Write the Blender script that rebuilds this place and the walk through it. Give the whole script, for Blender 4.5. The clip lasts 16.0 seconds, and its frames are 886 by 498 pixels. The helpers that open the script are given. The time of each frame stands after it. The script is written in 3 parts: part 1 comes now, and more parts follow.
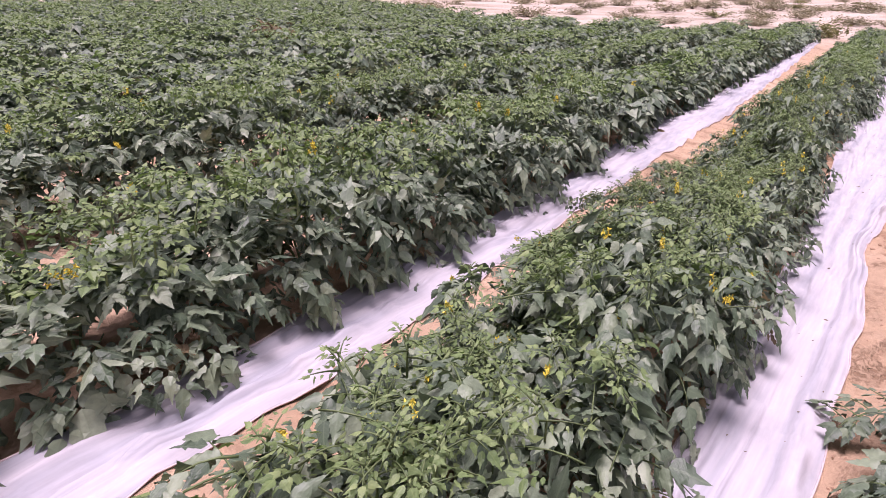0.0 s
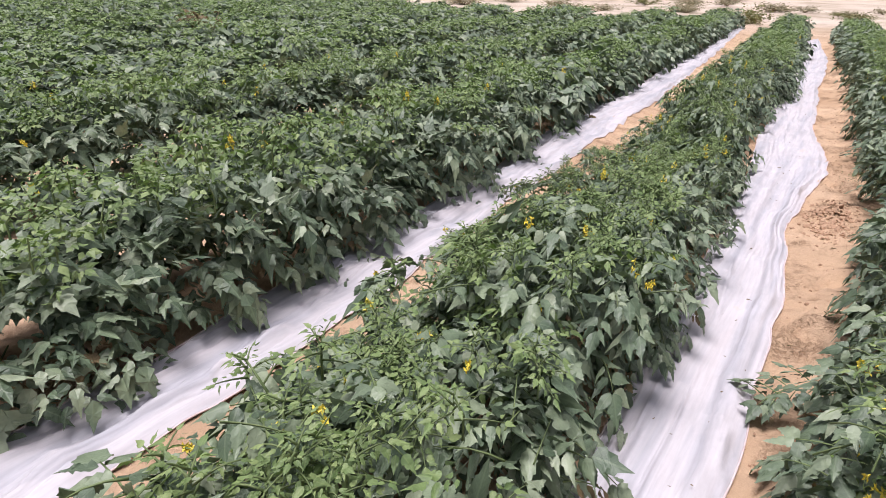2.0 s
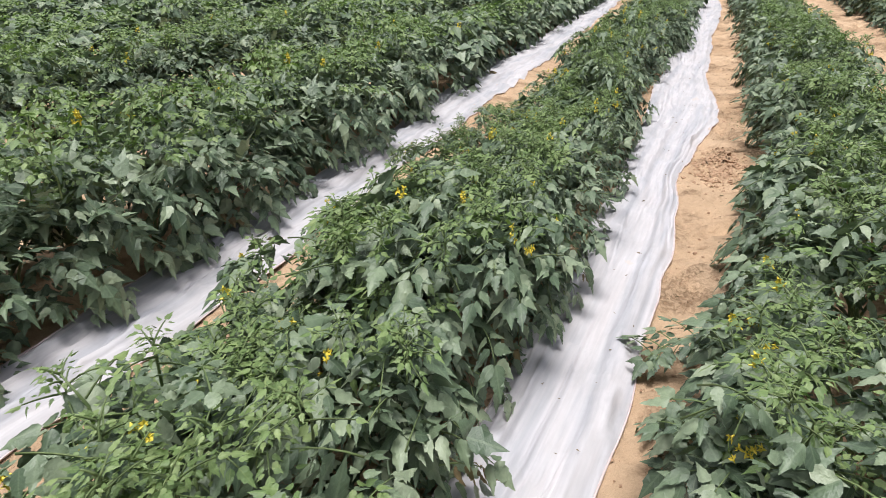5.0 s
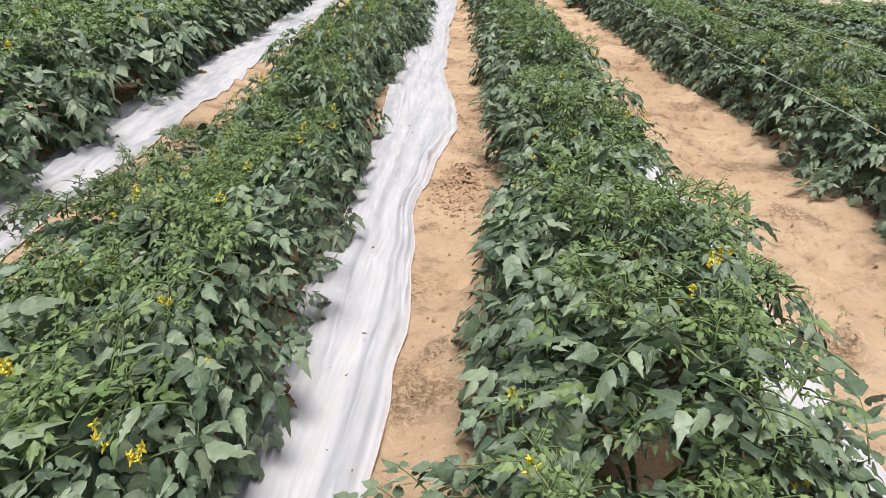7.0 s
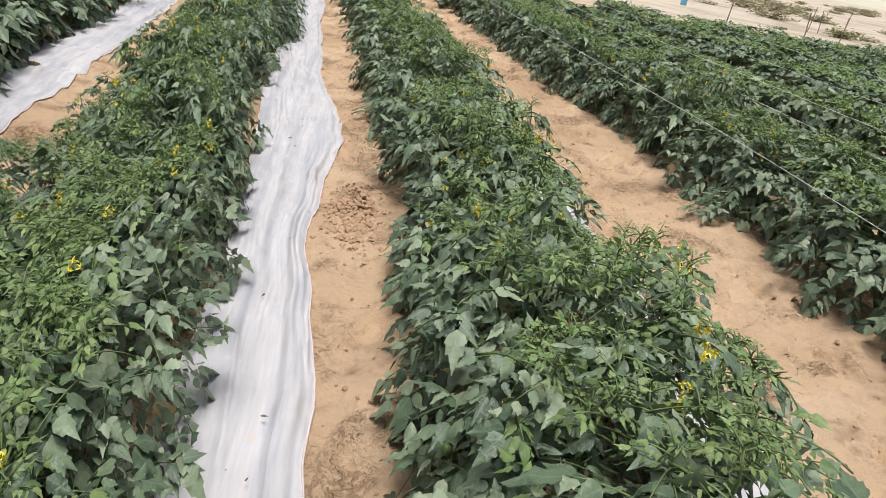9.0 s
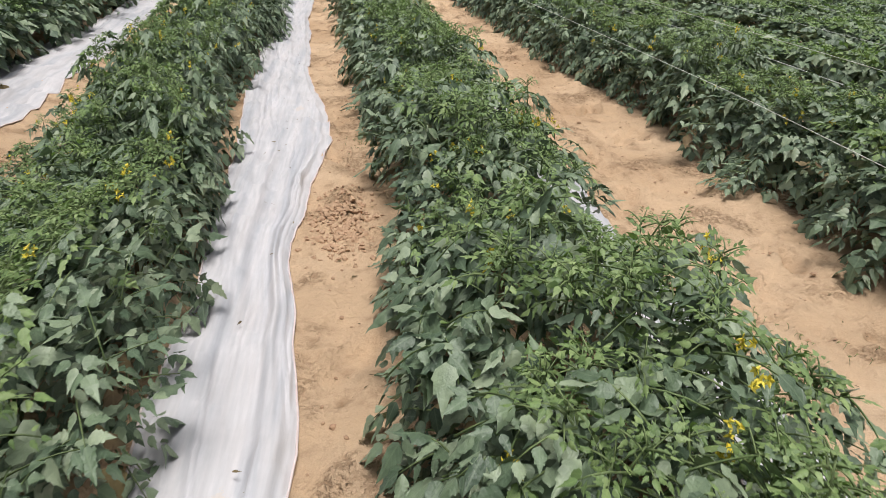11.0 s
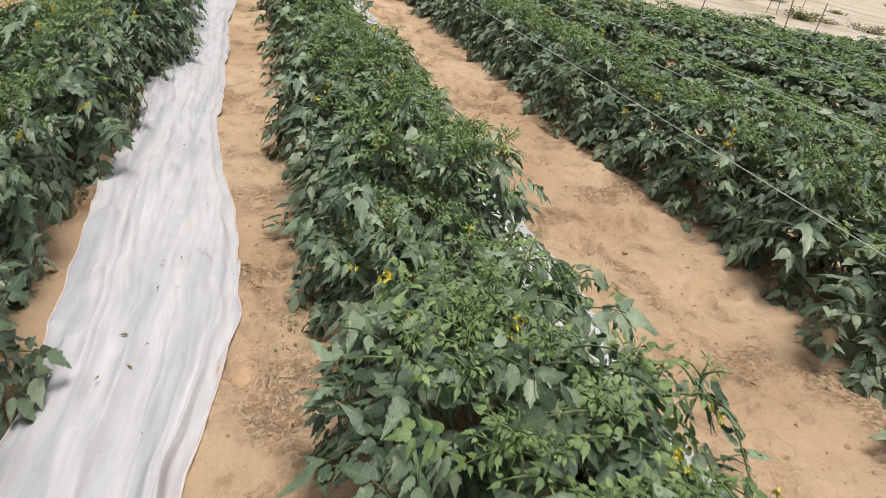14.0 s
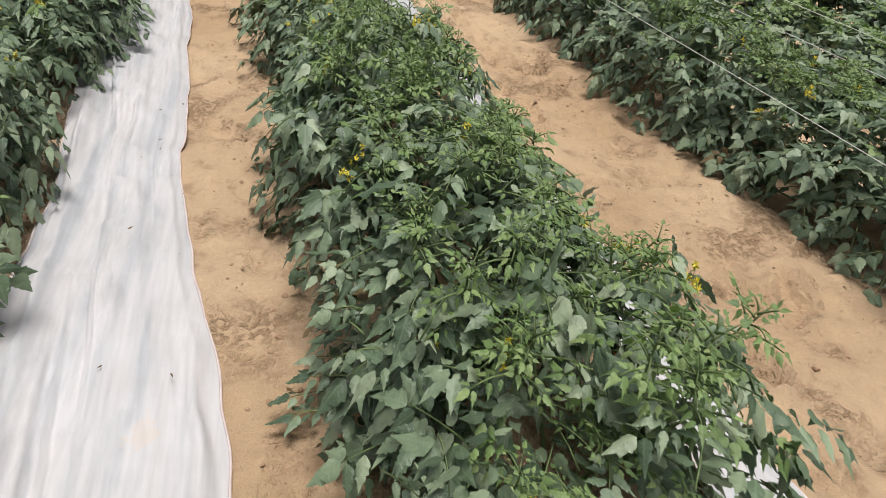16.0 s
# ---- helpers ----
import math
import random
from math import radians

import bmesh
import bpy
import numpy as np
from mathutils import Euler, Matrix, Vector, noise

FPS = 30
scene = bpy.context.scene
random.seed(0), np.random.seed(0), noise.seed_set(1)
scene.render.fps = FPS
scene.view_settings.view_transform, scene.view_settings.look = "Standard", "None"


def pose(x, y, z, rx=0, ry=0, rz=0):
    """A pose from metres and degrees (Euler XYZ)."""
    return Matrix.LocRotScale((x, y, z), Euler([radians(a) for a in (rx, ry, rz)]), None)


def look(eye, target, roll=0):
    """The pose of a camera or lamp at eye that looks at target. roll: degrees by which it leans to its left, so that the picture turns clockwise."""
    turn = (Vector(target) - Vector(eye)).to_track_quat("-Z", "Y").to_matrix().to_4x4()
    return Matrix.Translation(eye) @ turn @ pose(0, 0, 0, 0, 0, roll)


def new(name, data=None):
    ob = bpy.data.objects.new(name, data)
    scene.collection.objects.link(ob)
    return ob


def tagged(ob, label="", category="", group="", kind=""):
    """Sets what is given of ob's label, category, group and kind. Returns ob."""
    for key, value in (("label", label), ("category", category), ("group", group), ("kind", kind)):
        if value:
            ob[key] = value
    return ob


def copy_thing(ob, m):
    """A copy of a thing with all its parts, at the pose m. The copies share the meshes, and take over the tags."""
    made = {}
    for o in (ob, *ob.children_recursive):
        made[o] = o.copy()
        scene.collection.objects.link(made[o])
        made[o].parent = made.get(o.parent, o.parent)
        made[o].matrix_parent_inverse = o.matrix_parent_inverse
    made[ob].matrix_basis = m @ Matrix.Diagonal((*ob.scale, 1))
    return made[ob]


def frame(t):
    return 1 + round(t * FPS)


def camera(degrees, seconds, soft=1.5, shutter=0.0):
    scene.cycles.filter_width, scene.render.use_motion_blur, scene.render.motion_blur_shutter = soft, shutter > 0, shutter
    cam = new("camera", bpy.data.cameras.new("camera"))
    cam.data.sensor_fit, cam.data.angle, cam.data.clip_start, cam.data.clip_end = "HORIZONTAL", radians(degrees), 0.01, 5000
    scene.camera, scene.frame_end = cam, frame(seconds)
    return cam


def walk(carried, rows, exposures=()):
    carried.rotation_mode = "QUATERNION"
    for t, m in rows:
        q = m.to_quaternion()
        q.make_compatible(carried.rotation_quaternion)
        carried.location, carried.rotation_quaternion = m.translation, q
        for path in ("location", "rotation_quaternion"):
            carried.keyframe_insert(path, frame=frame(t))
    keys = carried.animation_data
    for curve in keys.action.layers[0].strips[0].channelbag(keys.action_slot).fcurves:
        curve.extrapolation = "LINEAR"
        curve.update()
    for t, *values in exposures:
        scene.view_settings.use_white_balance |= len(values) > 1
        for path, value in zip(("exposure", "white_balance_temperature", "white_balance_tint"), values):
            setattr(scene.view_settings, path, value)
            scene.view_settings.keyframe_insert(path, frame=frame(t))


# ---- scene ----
cam = camera(66.8, 16.0, soft=0.65, shutter=0.15)
# seconds, eye, a point looked at, lean
PATH = [
    (0, (0.149, 0.347, 1.275), (-0.951, 1.845, 0.535), 1.5),
    (0.5, (0.165, 0.387, 1.278), (-0.902, 1.885, 0.493), 1.7),
    (1, (0.184, 0.421, 1.268), (-0.73, 2.015, 0.48), 2.2),
    (1.5, (0.186, 0.422, 1.27), (-0.789, 1.988, 0.498), 1.0),
    (2, (0.176, 0.422, 1.271), (-0.782, 2.002, 0.506), 1.5),
    (2.5, (0.175, 0.426, 1.27), (-0.745, 2.035, 0.518), 2.1),
    (3, (0.182, 0.431, 1.267), (-0.722, 2.04, 0.495), 1.4),
    (3.2, (0.188, 0.435, 1.264), (-0.704, 2.036, 0.463), 1.5),
    (5.3, (0.246, 0.677, 1.263), (-0.398, 2.345, 0.368), 0.7),
    (5.5, (0.195, 0.794, 1.262), (-0.196, 2.521, 0.332), 3.2),
    (5.8, (0.198, 0.927, 1.258), (0.054, 2.735, 0.415), 0.1),
    (6, (0.142, 1.006, 1.292), (0.196, 2.786, 0.383), 3.4),
    (6.5, (0.214, 1.265, 1.262), (0.233, 3.102, 0.472), 8.1),
    (7, (0.271, 1.425, 1.259), (0.189, 3.216, 0.374), 5.2),
    (7.5, (0.251, 1.519, 1.274), (0.361, 3.356, 0.492), 8.4),
    (8, (0.141, 1.642, 1.259), (0.432, 3.412, 0.374), 8.7),
    (8.5, (0.091, 1.719, 1.244), (0.505, 3.451, 0.333), 13.3),
    (8.7, (0.091, 1.754, 1.264), (0.429, 3.529, 0.408), 11.0),
    (10.8, (0.164, 1.921, 1.227), (0.517, 3.697, 0.376), 7.8),
    (11, (0.205, 2.04, 1.204), (0.482, 3.811, 0.316), 5.2),
    (11.5, (0.257, 2.3, 1.238), (0.565, 4.023, 0.27), 5.7),
    (12, (0.187, 2.639, 1.254), (0.667, 4.369, 0.372), 8.8),
    (12.5, (0.137, 2.962, 1.238), (0.581, 4.639, 0.242), 7.8),
    (13, (0.185, 3.359, 1.264), (0.525, 5.039, 0.233), 6.3),
    (13.1, (0.192, 3.399, 1.263), (0.507, 5.102, 0.263), 5.5),
    (13.5, (0.193, 3.586, 1.275), (0.503, 5.322, 0.331), 7.2),
    (14, (0.162, 3.925, 1.252), (0.666, 5.64, 0.355), 11.9),
    (14.5, (0.184, 4.316, 1.224), (0.522, 6.018, 0.23), 5.4),
    (15, (0.186, 4.636, 1.261), (0.356, 6.331, 0.211), 6.6),
    (15.5, (0.103, 4.96, 1.263), (0.6, 6.59, 0.217), 12.0),
    (16, (0.093, 5.256, 1.239), (0.645, 6.835, 0.143), 11.1),
]
EXPOSURES = [(0.0, 0.50, 6200, 46), (0.7, 0.48, 6200, 33), (1.5, 0.46, 6200, 25), (3.0, 0.43, 6200, 19), (5.5, 0.43, 6250, 11), (8.5, 0.26, 6300, 10), (12.5, 0.17, 6400, 9), (15.0, 0.12, 6450, 8), (16.0, 0.16, 6450, 8)]
walk(cam, [(t, look(eye, target, roll)) for t, eye, target, roll in PATH], EXPOSURES)


# ---- light: bright overcast ----
SUN_UP, SUN_ROUND = radians(84), radians(190)
world = bpy.data.worlds.new("world")
scene.world = world
world.use_nodes = True
wn = world.node_tree
sky = wn.nodes.new("ShaderNodeTexSky")
sky.sky_type, sky.sun_disc = "NISHITA", False
sky.sun_elevation, sky.sun_rotation = SUN_UP, SUN_ROUND
sky.air_density, sky.dust_density, sky.ozone_density = 1.0, 4.0, 1.0
haze = wn.nodes.new("ShaderNodeHueSaturation")
haze.inputs["Saturation"].default_value = 0.25
wn.links.new(sky.outputs[0], haze.inputs["Color"])
wn.links.new(haze.outputs[0], wn.nodes["Background"].inputs[0])
wn.nodes["Background"].inputs[1].default_value = 0.085
sun_data = bpy.data.lights.new("sun", "SUN")
sun_data.energy, sun_data.angle, sun_data.color = 3.1, radians(26), (1.0, 0.96, 0.9)
sun = new("sun", sun_data)
sun_dir = Vector((math.sin(SUN_ROUND) * math.cos(SUN_UP), math.cos(SUN_ROUND) * math.cos(SUN_UP), math.sin(SUN_UP)))
sun.matrix_basis = look(sun_dir * 40, (0, 0, 0))


# ---- materials ----
def material(name):
    m = bpy.data.materials.new(name)
    m.use_nodes = True
    return m, m.node_tree.nodes, m.node_tree.links, m.node_tree.nodes["Principled BSDF"]


def noise_node(n, l, scale, detail=4.0, rough=0.55, vector=None):
    t = n.new("ShaderNodeTexNoise")
    t.inputs["Scale"].default_value, t.inputs["Detail"].default_value, t.inputs["Roughness"].default_value = scale, detail, rough
    if vector is not None:
        l.new(vector, t.inputs["Vector"])
    return t


def ramp_node(n, l, source, stops):
    r = n.new("ShaderNodeValToRGB")
    e = r.color_ramp.elements
    while len(e) < len(stops):
        e.new(0.5)
    for k, (p, c) in zip(e, stops):
        k.position, k.color = p, (*c, 1)
    l.new(source, r.inputs[0])
    return r


def mix_node(n, l, a, b, fac, mode="MIX"):
    x = n.new("ShaderNodeMix")
    x.data_type, x.blend_type = "RGBA", mode
    for socket, v in ((x.inputs[6], a), (x.inputs[7], b), (x.inputs[0], fac)):
        if isinstance(v, bpy.types.NodeSocket):
            l.new(v, socket)
        elif isinstance(v, tuple):
            socket.default_value = (*v, 1)
        else:
            socket.default_value = v
    return x.outputs[2]


def math_node(n, l, op, a, b=0.0):
    x = n.new("ShaderNodeMath")
    x.operation = op
    for socket, v in ((x.inputs[0], a), (x.inputs[1], b)):
        if isinstance(v, bpy.types.NodeSocket):
            l.new(v, socket)
        else:
            socket.default_value = v
    return x.outputs[0]


def bump_node(n, l, height, strength, distance, target):
    b = n.new("ShaderNodeBump")
    b.inputs["Strength"].default_value, b.inputs["Distance"].default_value = strength, distance
    l.new(height, b.inputs["Height"])
    l.new(b.outputs[0], target)
    return b


def leaf_material(name, tones, vein, rough, through_light=0.25):
    """A leaflet: its own tone, veins along its length, and some light let through."""
    m, n, l, p = material(name)
    geo, info, uv = n.new("ShaderNodeNewGeometry"), n.new("ShaderNodeObjectInfo"), n.new("ShaderNodeUVMap")
    tone = math_node(n, l, "FRACT", math_node(n, l, "ADD", geo.outputs["Random Per Island"], info.outputs["Random"]))
    col = ramp_node(n, l, tone, tones).outputs[0]
    xyz = n.new("ShaderNodeSeparateXYZ")
    l.new(uv.outputs[0], xyz.inputs[0])
    across = math_node(n, l, "ABSOLUTE", math_node(n, l, "SUBTRACT", xyz.outputs[1], 0.5))
    side = math_node(n, l, "SINE", math_node(n, l, "MULTIPLY", math_node(n, l, "SUBTRACT", xyz.outputs[0], math_node(n, l, "MULTIPLY", across, 1.1)), 44.0))
    side = math_node(n, l, "GREATER_THAN", side, 0.86)
    rib = math_node(n, l, "LESS_THAN", across, 0.022)
    veins = math_node(n, l, "MAXIMUM", rib, math_node(n, l, "MULTIPLY", side, 0.4))
    coords = n.new("ShaderNodeTexCoord")
    blotch = noise_node(n, l, 30.0, 3.0, vector=coords.outputs["Object"])
    col = mix_node(n, l, col, ramp_node(n, l, blotch.outputs[0], [(0.3, (0.72, 0.74, 0.72)), (0.7, (1.15, 1.12, 1.1))]).outputs[0], 1.0, "MULTIPLY")
    col = mix_node(n, l, col, vein, math_node(n, l, "MULTIPLY", veins, 0.2))
    l.new(col, p.inputs["Base Color"])
    p.inputs["Roughness"].default_value = rough
    p.inputs["Specular IOR Level"].default_value = 0.55
    fine = noise_node(n, l, 110.0, 3.0, 0.65, vector=coords.outputs["Object"])
    height = math_node(n, l, "SUBTRACT", math_node(n, l, "MULTIPLY", fine.outputs[0], 1.3), math_node(n, l, "MULTIPLY", veins, 0.45))
    bump_node(n, l, height, 0.42, 0.005, p.inputs["Normal"])
    tr = n.new("ShaderNodeBsdfTranslucent")
    l.new(mix_node(n, l, col, (1.0, 1.25, 0.5), 1.0, "MULTIPLY"), tr.inputs[0])
    mx = n.new("ShaderNodeMixShader")
    mx.inputs[0].default_value = through_light
    l.new(p.outputs[0], mx.inputs[1])
    l.new(tr.outputs[0], mx.inputs[2])
    l.new(mx.outputs[0], n["Material Output"].inputs[0])
    return m


LEAF = leaf_material("tomato_leaf", [(0.0, (0.058, 0.094, 0.055)), (0.4, (0.122, 0.176, 0.106)), (0.75, (0.210, 0.272, 0.170)), (1.0, (0.285, 0.340, 0.230))], (0.26, 0.33, 0.20), 0.42, 0.06)
YOUNG = leaf_material("young_tomato_leaf", [(0.0, (0.120, 0.195, 0.068)), (0.5, (0.180, 0.268, 0.095)), (1.0, (0.265, 0.350, 0.140))], (0.33, 0.40, 0.15), 0.48, 0.2)
DRY = leaf_material("withered_leaf", [(0.0, (0.10, 0.065, 0.035)), (0.5, (0.17, 0.12, 0.06)), (1.0, (0.22, 0.17, 0.075))], (0.24, 0.19, 0.10), 0.8, 0.1)


def plain_material(name, tones, rough, scale, bump=0.3, distance=0.004, metal=0.0):
    m, n, l, p = material(name)
    coords, info = n.new("ShaderNodeTexCoord"), n.new("ShaderNodeObjectInfo")
    t = noise_node(n, l, scale, 5.0, vector=coords.outputs["Object"])
    fac = math_node(n, l, "ADD", math_node(n, l, "MULTIPLY", t.outputs[0], 0.8), math_node(n, l, "MULTIPLY", info.outputs["Random"], 0.2))
    l.new(ramp_node(n, l, fac, tones).outputs[0], p.inputs["Base Color"])
    p.inputs["Roughness"].default_value, p.inputs["Metallic"].default_value = rough, metal
    if bump:
        bump_node(n, l, t.outputs[0], bump, distance, p.inputs["Normal"])
    return m


STEM = plain_material("green_stem", [(0.3, (0.09, 0.14, 0.045)), (0.7, (0.17, 0.22, 0.085))], 0.6, 60)
PETAL = plain_material("yellow_petal", [(0.3, (0.68, 0.52, 0.03)), (0.7, (0.80, 0.68, 0.10))], 0.55, 80, 0.1)
SEPAL = plain_material("sepal", [(0.3, (0.12, 0.19, 0.04)), (0.7, (0.22, 0.28, 0.07))], 0.6, 80, 0.1)
FRUIT = plain_material("unripe_tomato", [(0.3, (0.13, 0.22, 0.06)), (0.7, (0.22, 0.32, 0.10))], 0.25, 25, 0.05)
SCRUB = leaf_material("desert_scrub", [(0.0, (0.24, 0.22, 0.14)), (0.5, (0.32, 0.29, 0.19)), (1.0, (0.42, 0.38, 0.26))], (0.25, 0.23, 0.15), 0.8, 0.1)
SCRUB_GREEN = leaf_material("green_scrub", [(0.0, (0.12, 0.14, 0.05)), (0.5, (0.2, 0.21, 0.08)), (1.0, (0.3, 0.28, 0.12))], (0.25, 0.25, 0.12), 0.8, 0.1)
TWIG = plain_material("dry_twig", [(0.3, (0.16, 0.11, 0.065)), (0.7, (0.28, 0.2, 0.12))], 0.85, 40)
CORD = plain_material("pale_cord", [(0.3, (0.50, 0.52, 0.49)), (0.7, (0.66, 0.68, 0.64))], 0.6, 30)
POST = plain_material("weathered_post", [(0.3, (0.16, 0.13, 0.10)), (0.7, (0.30, 0.25, 0.2))], 0.85, 12)
BLUE = plain_material("faded_blue_plastic", [(0.3, (0.12, 0.38, 0.62)), (0.7, (0.2, 0.5, 0.72))], 0.45, 8, 0.05)
YELLOW = plain_material("yellow_painted_steel", [(0.3, (0.62, 0.36, 0.08)), (0.7, (0.75, 0.48, 0.13))], 0.5, 2, 0.05)
CLOD = plain_material("damp_sand_clod", [(0.3, (0.32, 0.19, 0.115)), (0.7, (0.46, 0.31, 0.20))], 0.95, 40, 0.6)
REDSOIL = plain_material("red_soil", [(0.3, (0.27, 0.14, 0.07)), (0.7, (0.44, 0.28, 0.17))], 0.95, 3, 0.6, 0.05)


def sand_material():
    m, n, l, p = material("desert_sand")
    geo = n.new("ShaderNodeNewGeometry")
    pos = geo.outputs["Position"]
    broad = noise_node(n, l, 0.9, 4.0, vector=pos)
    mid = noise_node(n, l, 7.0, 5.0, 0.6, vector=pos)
    grain = noise_node(n, l, 260.0, 3.0, 0.7, vector=pos)
    a = ramp_node(n, l, broad.outputs[0], [(0.3, (0.48, 0.332, 0.212)), (0.55, (0.59, 0.425, 0.285)), (0.75, (0.65, 0.485, 0.34))]).outputs[0]
    # shade painted into the hollows of the lumps that the bump raises
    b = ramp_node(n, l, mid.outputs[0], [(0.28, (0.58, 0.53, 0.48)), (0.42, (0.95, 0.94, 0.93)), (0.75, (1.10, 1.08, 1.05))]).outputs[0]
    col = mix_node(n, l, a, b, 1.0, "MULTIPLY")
    col = mix_node(n, l, col, ramp_node(n, l, grain.outputs[0], [(0.25, (0.78, 0.76, 0.74)), (0.7, (1.1, 1.1, 1.1))]).outputs[0], 0.7, "MULTIPLY")
    # patches of crumbled, damper sand, the shade in their pits put into the colour
    crumb = noise_node(n, l, 55.0, 3.0, 0.6, vector=pos)
    where = noise_node(n, l, 2.6, 3.0, 0.6, vector=pos)
    mask = ramp_node(n, l, where.outputs[0], [(0.52, (0.0, 0.0, 0.0)), (0.62, (1.0, 1.0, 1.0))]).outputs[0]
    pit_shade = ramp_node(n, l, crumb.outputs[0], [(0.45, (0.0, 0.0, 0.0)), (0.62, (1.0, 1.0, 1.0))]).outputs[0]
    damp = math_node(n, l, "MULTIPLY", mask, math_node(n, l, "ADD", math_node(n, l, "MULTIPLY", pit_shade, 0.45), 0.06))
    col = mix_node(n, l, col, (0.26, 0.145, 0.075), damp)
    # pale dry sand outside the watered field
    far = n.new("ShaderNodeVectorMath")
    far.operation = "LENGTH"
    l.new(pos, far.inputs[0])
    away = n.new("ShaderNodeMapRange")
    away.inputs[1].default_value, away.inputs[2].default_value = 17.0, 26.0
    l.new(far.outputs["Value"], away.inputs[0])
    dry = ramp_node(n, l, noise_node(n, l, 0.25, 6.0, 0.65, vector=pos).outputs[0], [(0.35, (0.36, 0.30, 0.22)), (0.5, (0.52, 0.44, 0.35)), (0.65, (0.60, 0.52, 0.43))]).outputs[0]
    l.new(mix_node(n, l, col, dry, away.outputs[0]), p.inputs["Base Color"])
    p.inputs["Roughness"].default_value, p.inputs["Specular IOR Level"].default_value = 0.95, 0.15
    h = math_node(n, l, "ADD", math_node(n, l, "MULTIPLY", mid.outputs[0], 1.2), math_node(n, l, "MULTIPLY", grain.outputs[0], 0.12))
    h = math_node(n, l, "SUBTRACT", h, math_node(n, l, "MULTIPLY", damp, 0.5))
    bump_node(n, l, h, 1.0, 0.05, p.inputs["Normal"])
    return m


SAND = sand_material()


def fabric_material():
    m, n, l, p = material("white_nonwoven_fabric")
    geo = n.new("ShaderNodeNewGeometry")
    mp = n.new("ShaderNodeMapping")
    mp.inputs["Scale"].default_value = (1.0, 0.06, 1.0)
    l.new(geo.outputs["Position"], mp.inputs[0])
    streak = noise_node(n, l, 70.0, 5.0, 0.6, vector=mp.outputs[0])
    dust = noise_node(n, l, 5.0, 6.0, 0.65, vector=geo.outputs["Position"])
    fibre = noise_node(n, l, 420.0, 2.0, 0.7, vector=geo.outputs["Position"])
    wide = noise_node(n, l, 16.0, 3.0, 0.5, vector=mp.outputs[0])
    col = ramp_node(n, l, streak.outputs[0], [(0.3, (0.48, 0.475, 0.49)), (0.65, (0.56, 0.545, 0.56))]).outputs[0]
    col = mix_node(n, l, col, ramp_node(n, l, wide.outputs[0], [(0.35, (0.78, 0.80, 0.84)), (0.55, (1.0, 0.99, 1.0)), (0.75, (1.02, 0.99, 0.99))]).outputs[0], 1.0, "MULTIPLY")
    col = mix_node(n, l, col, (0.62, 0.47, 0.34), math_node(n, l, "MULTIPLY", math_node(n, l, "GREATER_THAN", dust.outputs[0], 0.70), 0.25))
    col = mix_node(n, l, col, ramp_node(n, l, dust.outputs[0], [(0.3, (0.90, 0.89, 0.88)), (0.65, (1.0, 1.0, 1.0))]).outputs[0], 1.0, "MULTIPLY")
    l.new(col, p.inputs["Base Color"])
    p.inputs["Roughness"].default_value, p.inputs["Specular IOR Level"].default_value = 0.7, 0.3
    h = math_node(n, l, "ADD", streak.outputs[0], math_node(n, l, "MULTIPLY", fibre.outputs[0], 0.15))
    bump_node(n, l, h, 0.15, 0.003, p.inputs["Normal"])
    return m


FABRIC = fabric_material()


# ---- helpers for meshes ----
def mesh_from(name, verts, faces, mats, index=None, uvs=None, smooth=False):
    me = bpy.data.meshes.new(name)
    me.from_pydata([tuple(v) for v in verts], [], [tuple(f) for f in faces])
    for m in mats:
        me.materials.append(m)
    if index is not None:
        me.polygons.foreach_set("material_index", np.asarray(index, dtype=np.int32))
    if uvs is not None:
        layer = me.uv_layers.new(name="UVMap")
        loops = np.empty(len(me.loops), dtype=np.int32)
        me.loops.foreach_get("vertex_index", loops)
        layer.data.foreach_set("uv", np.asarray(uvs, dtype=np.float32)[loops].ravel())
    if smooth:
        me.polygons.foreach_set("use_smooth", np.ones(len(me.polygons), dtype=bool))
    me.update()
    return me


def part(name, me, parent, label="", kind=""):
    ob = new(name, me)
    ob.parent = parent
    return tagged(ob, label, kind=kind)


def unit(a):
    return a / np.maximum(np.linalg.norm(a, axis=-1, keepdims=True), 1e-9)


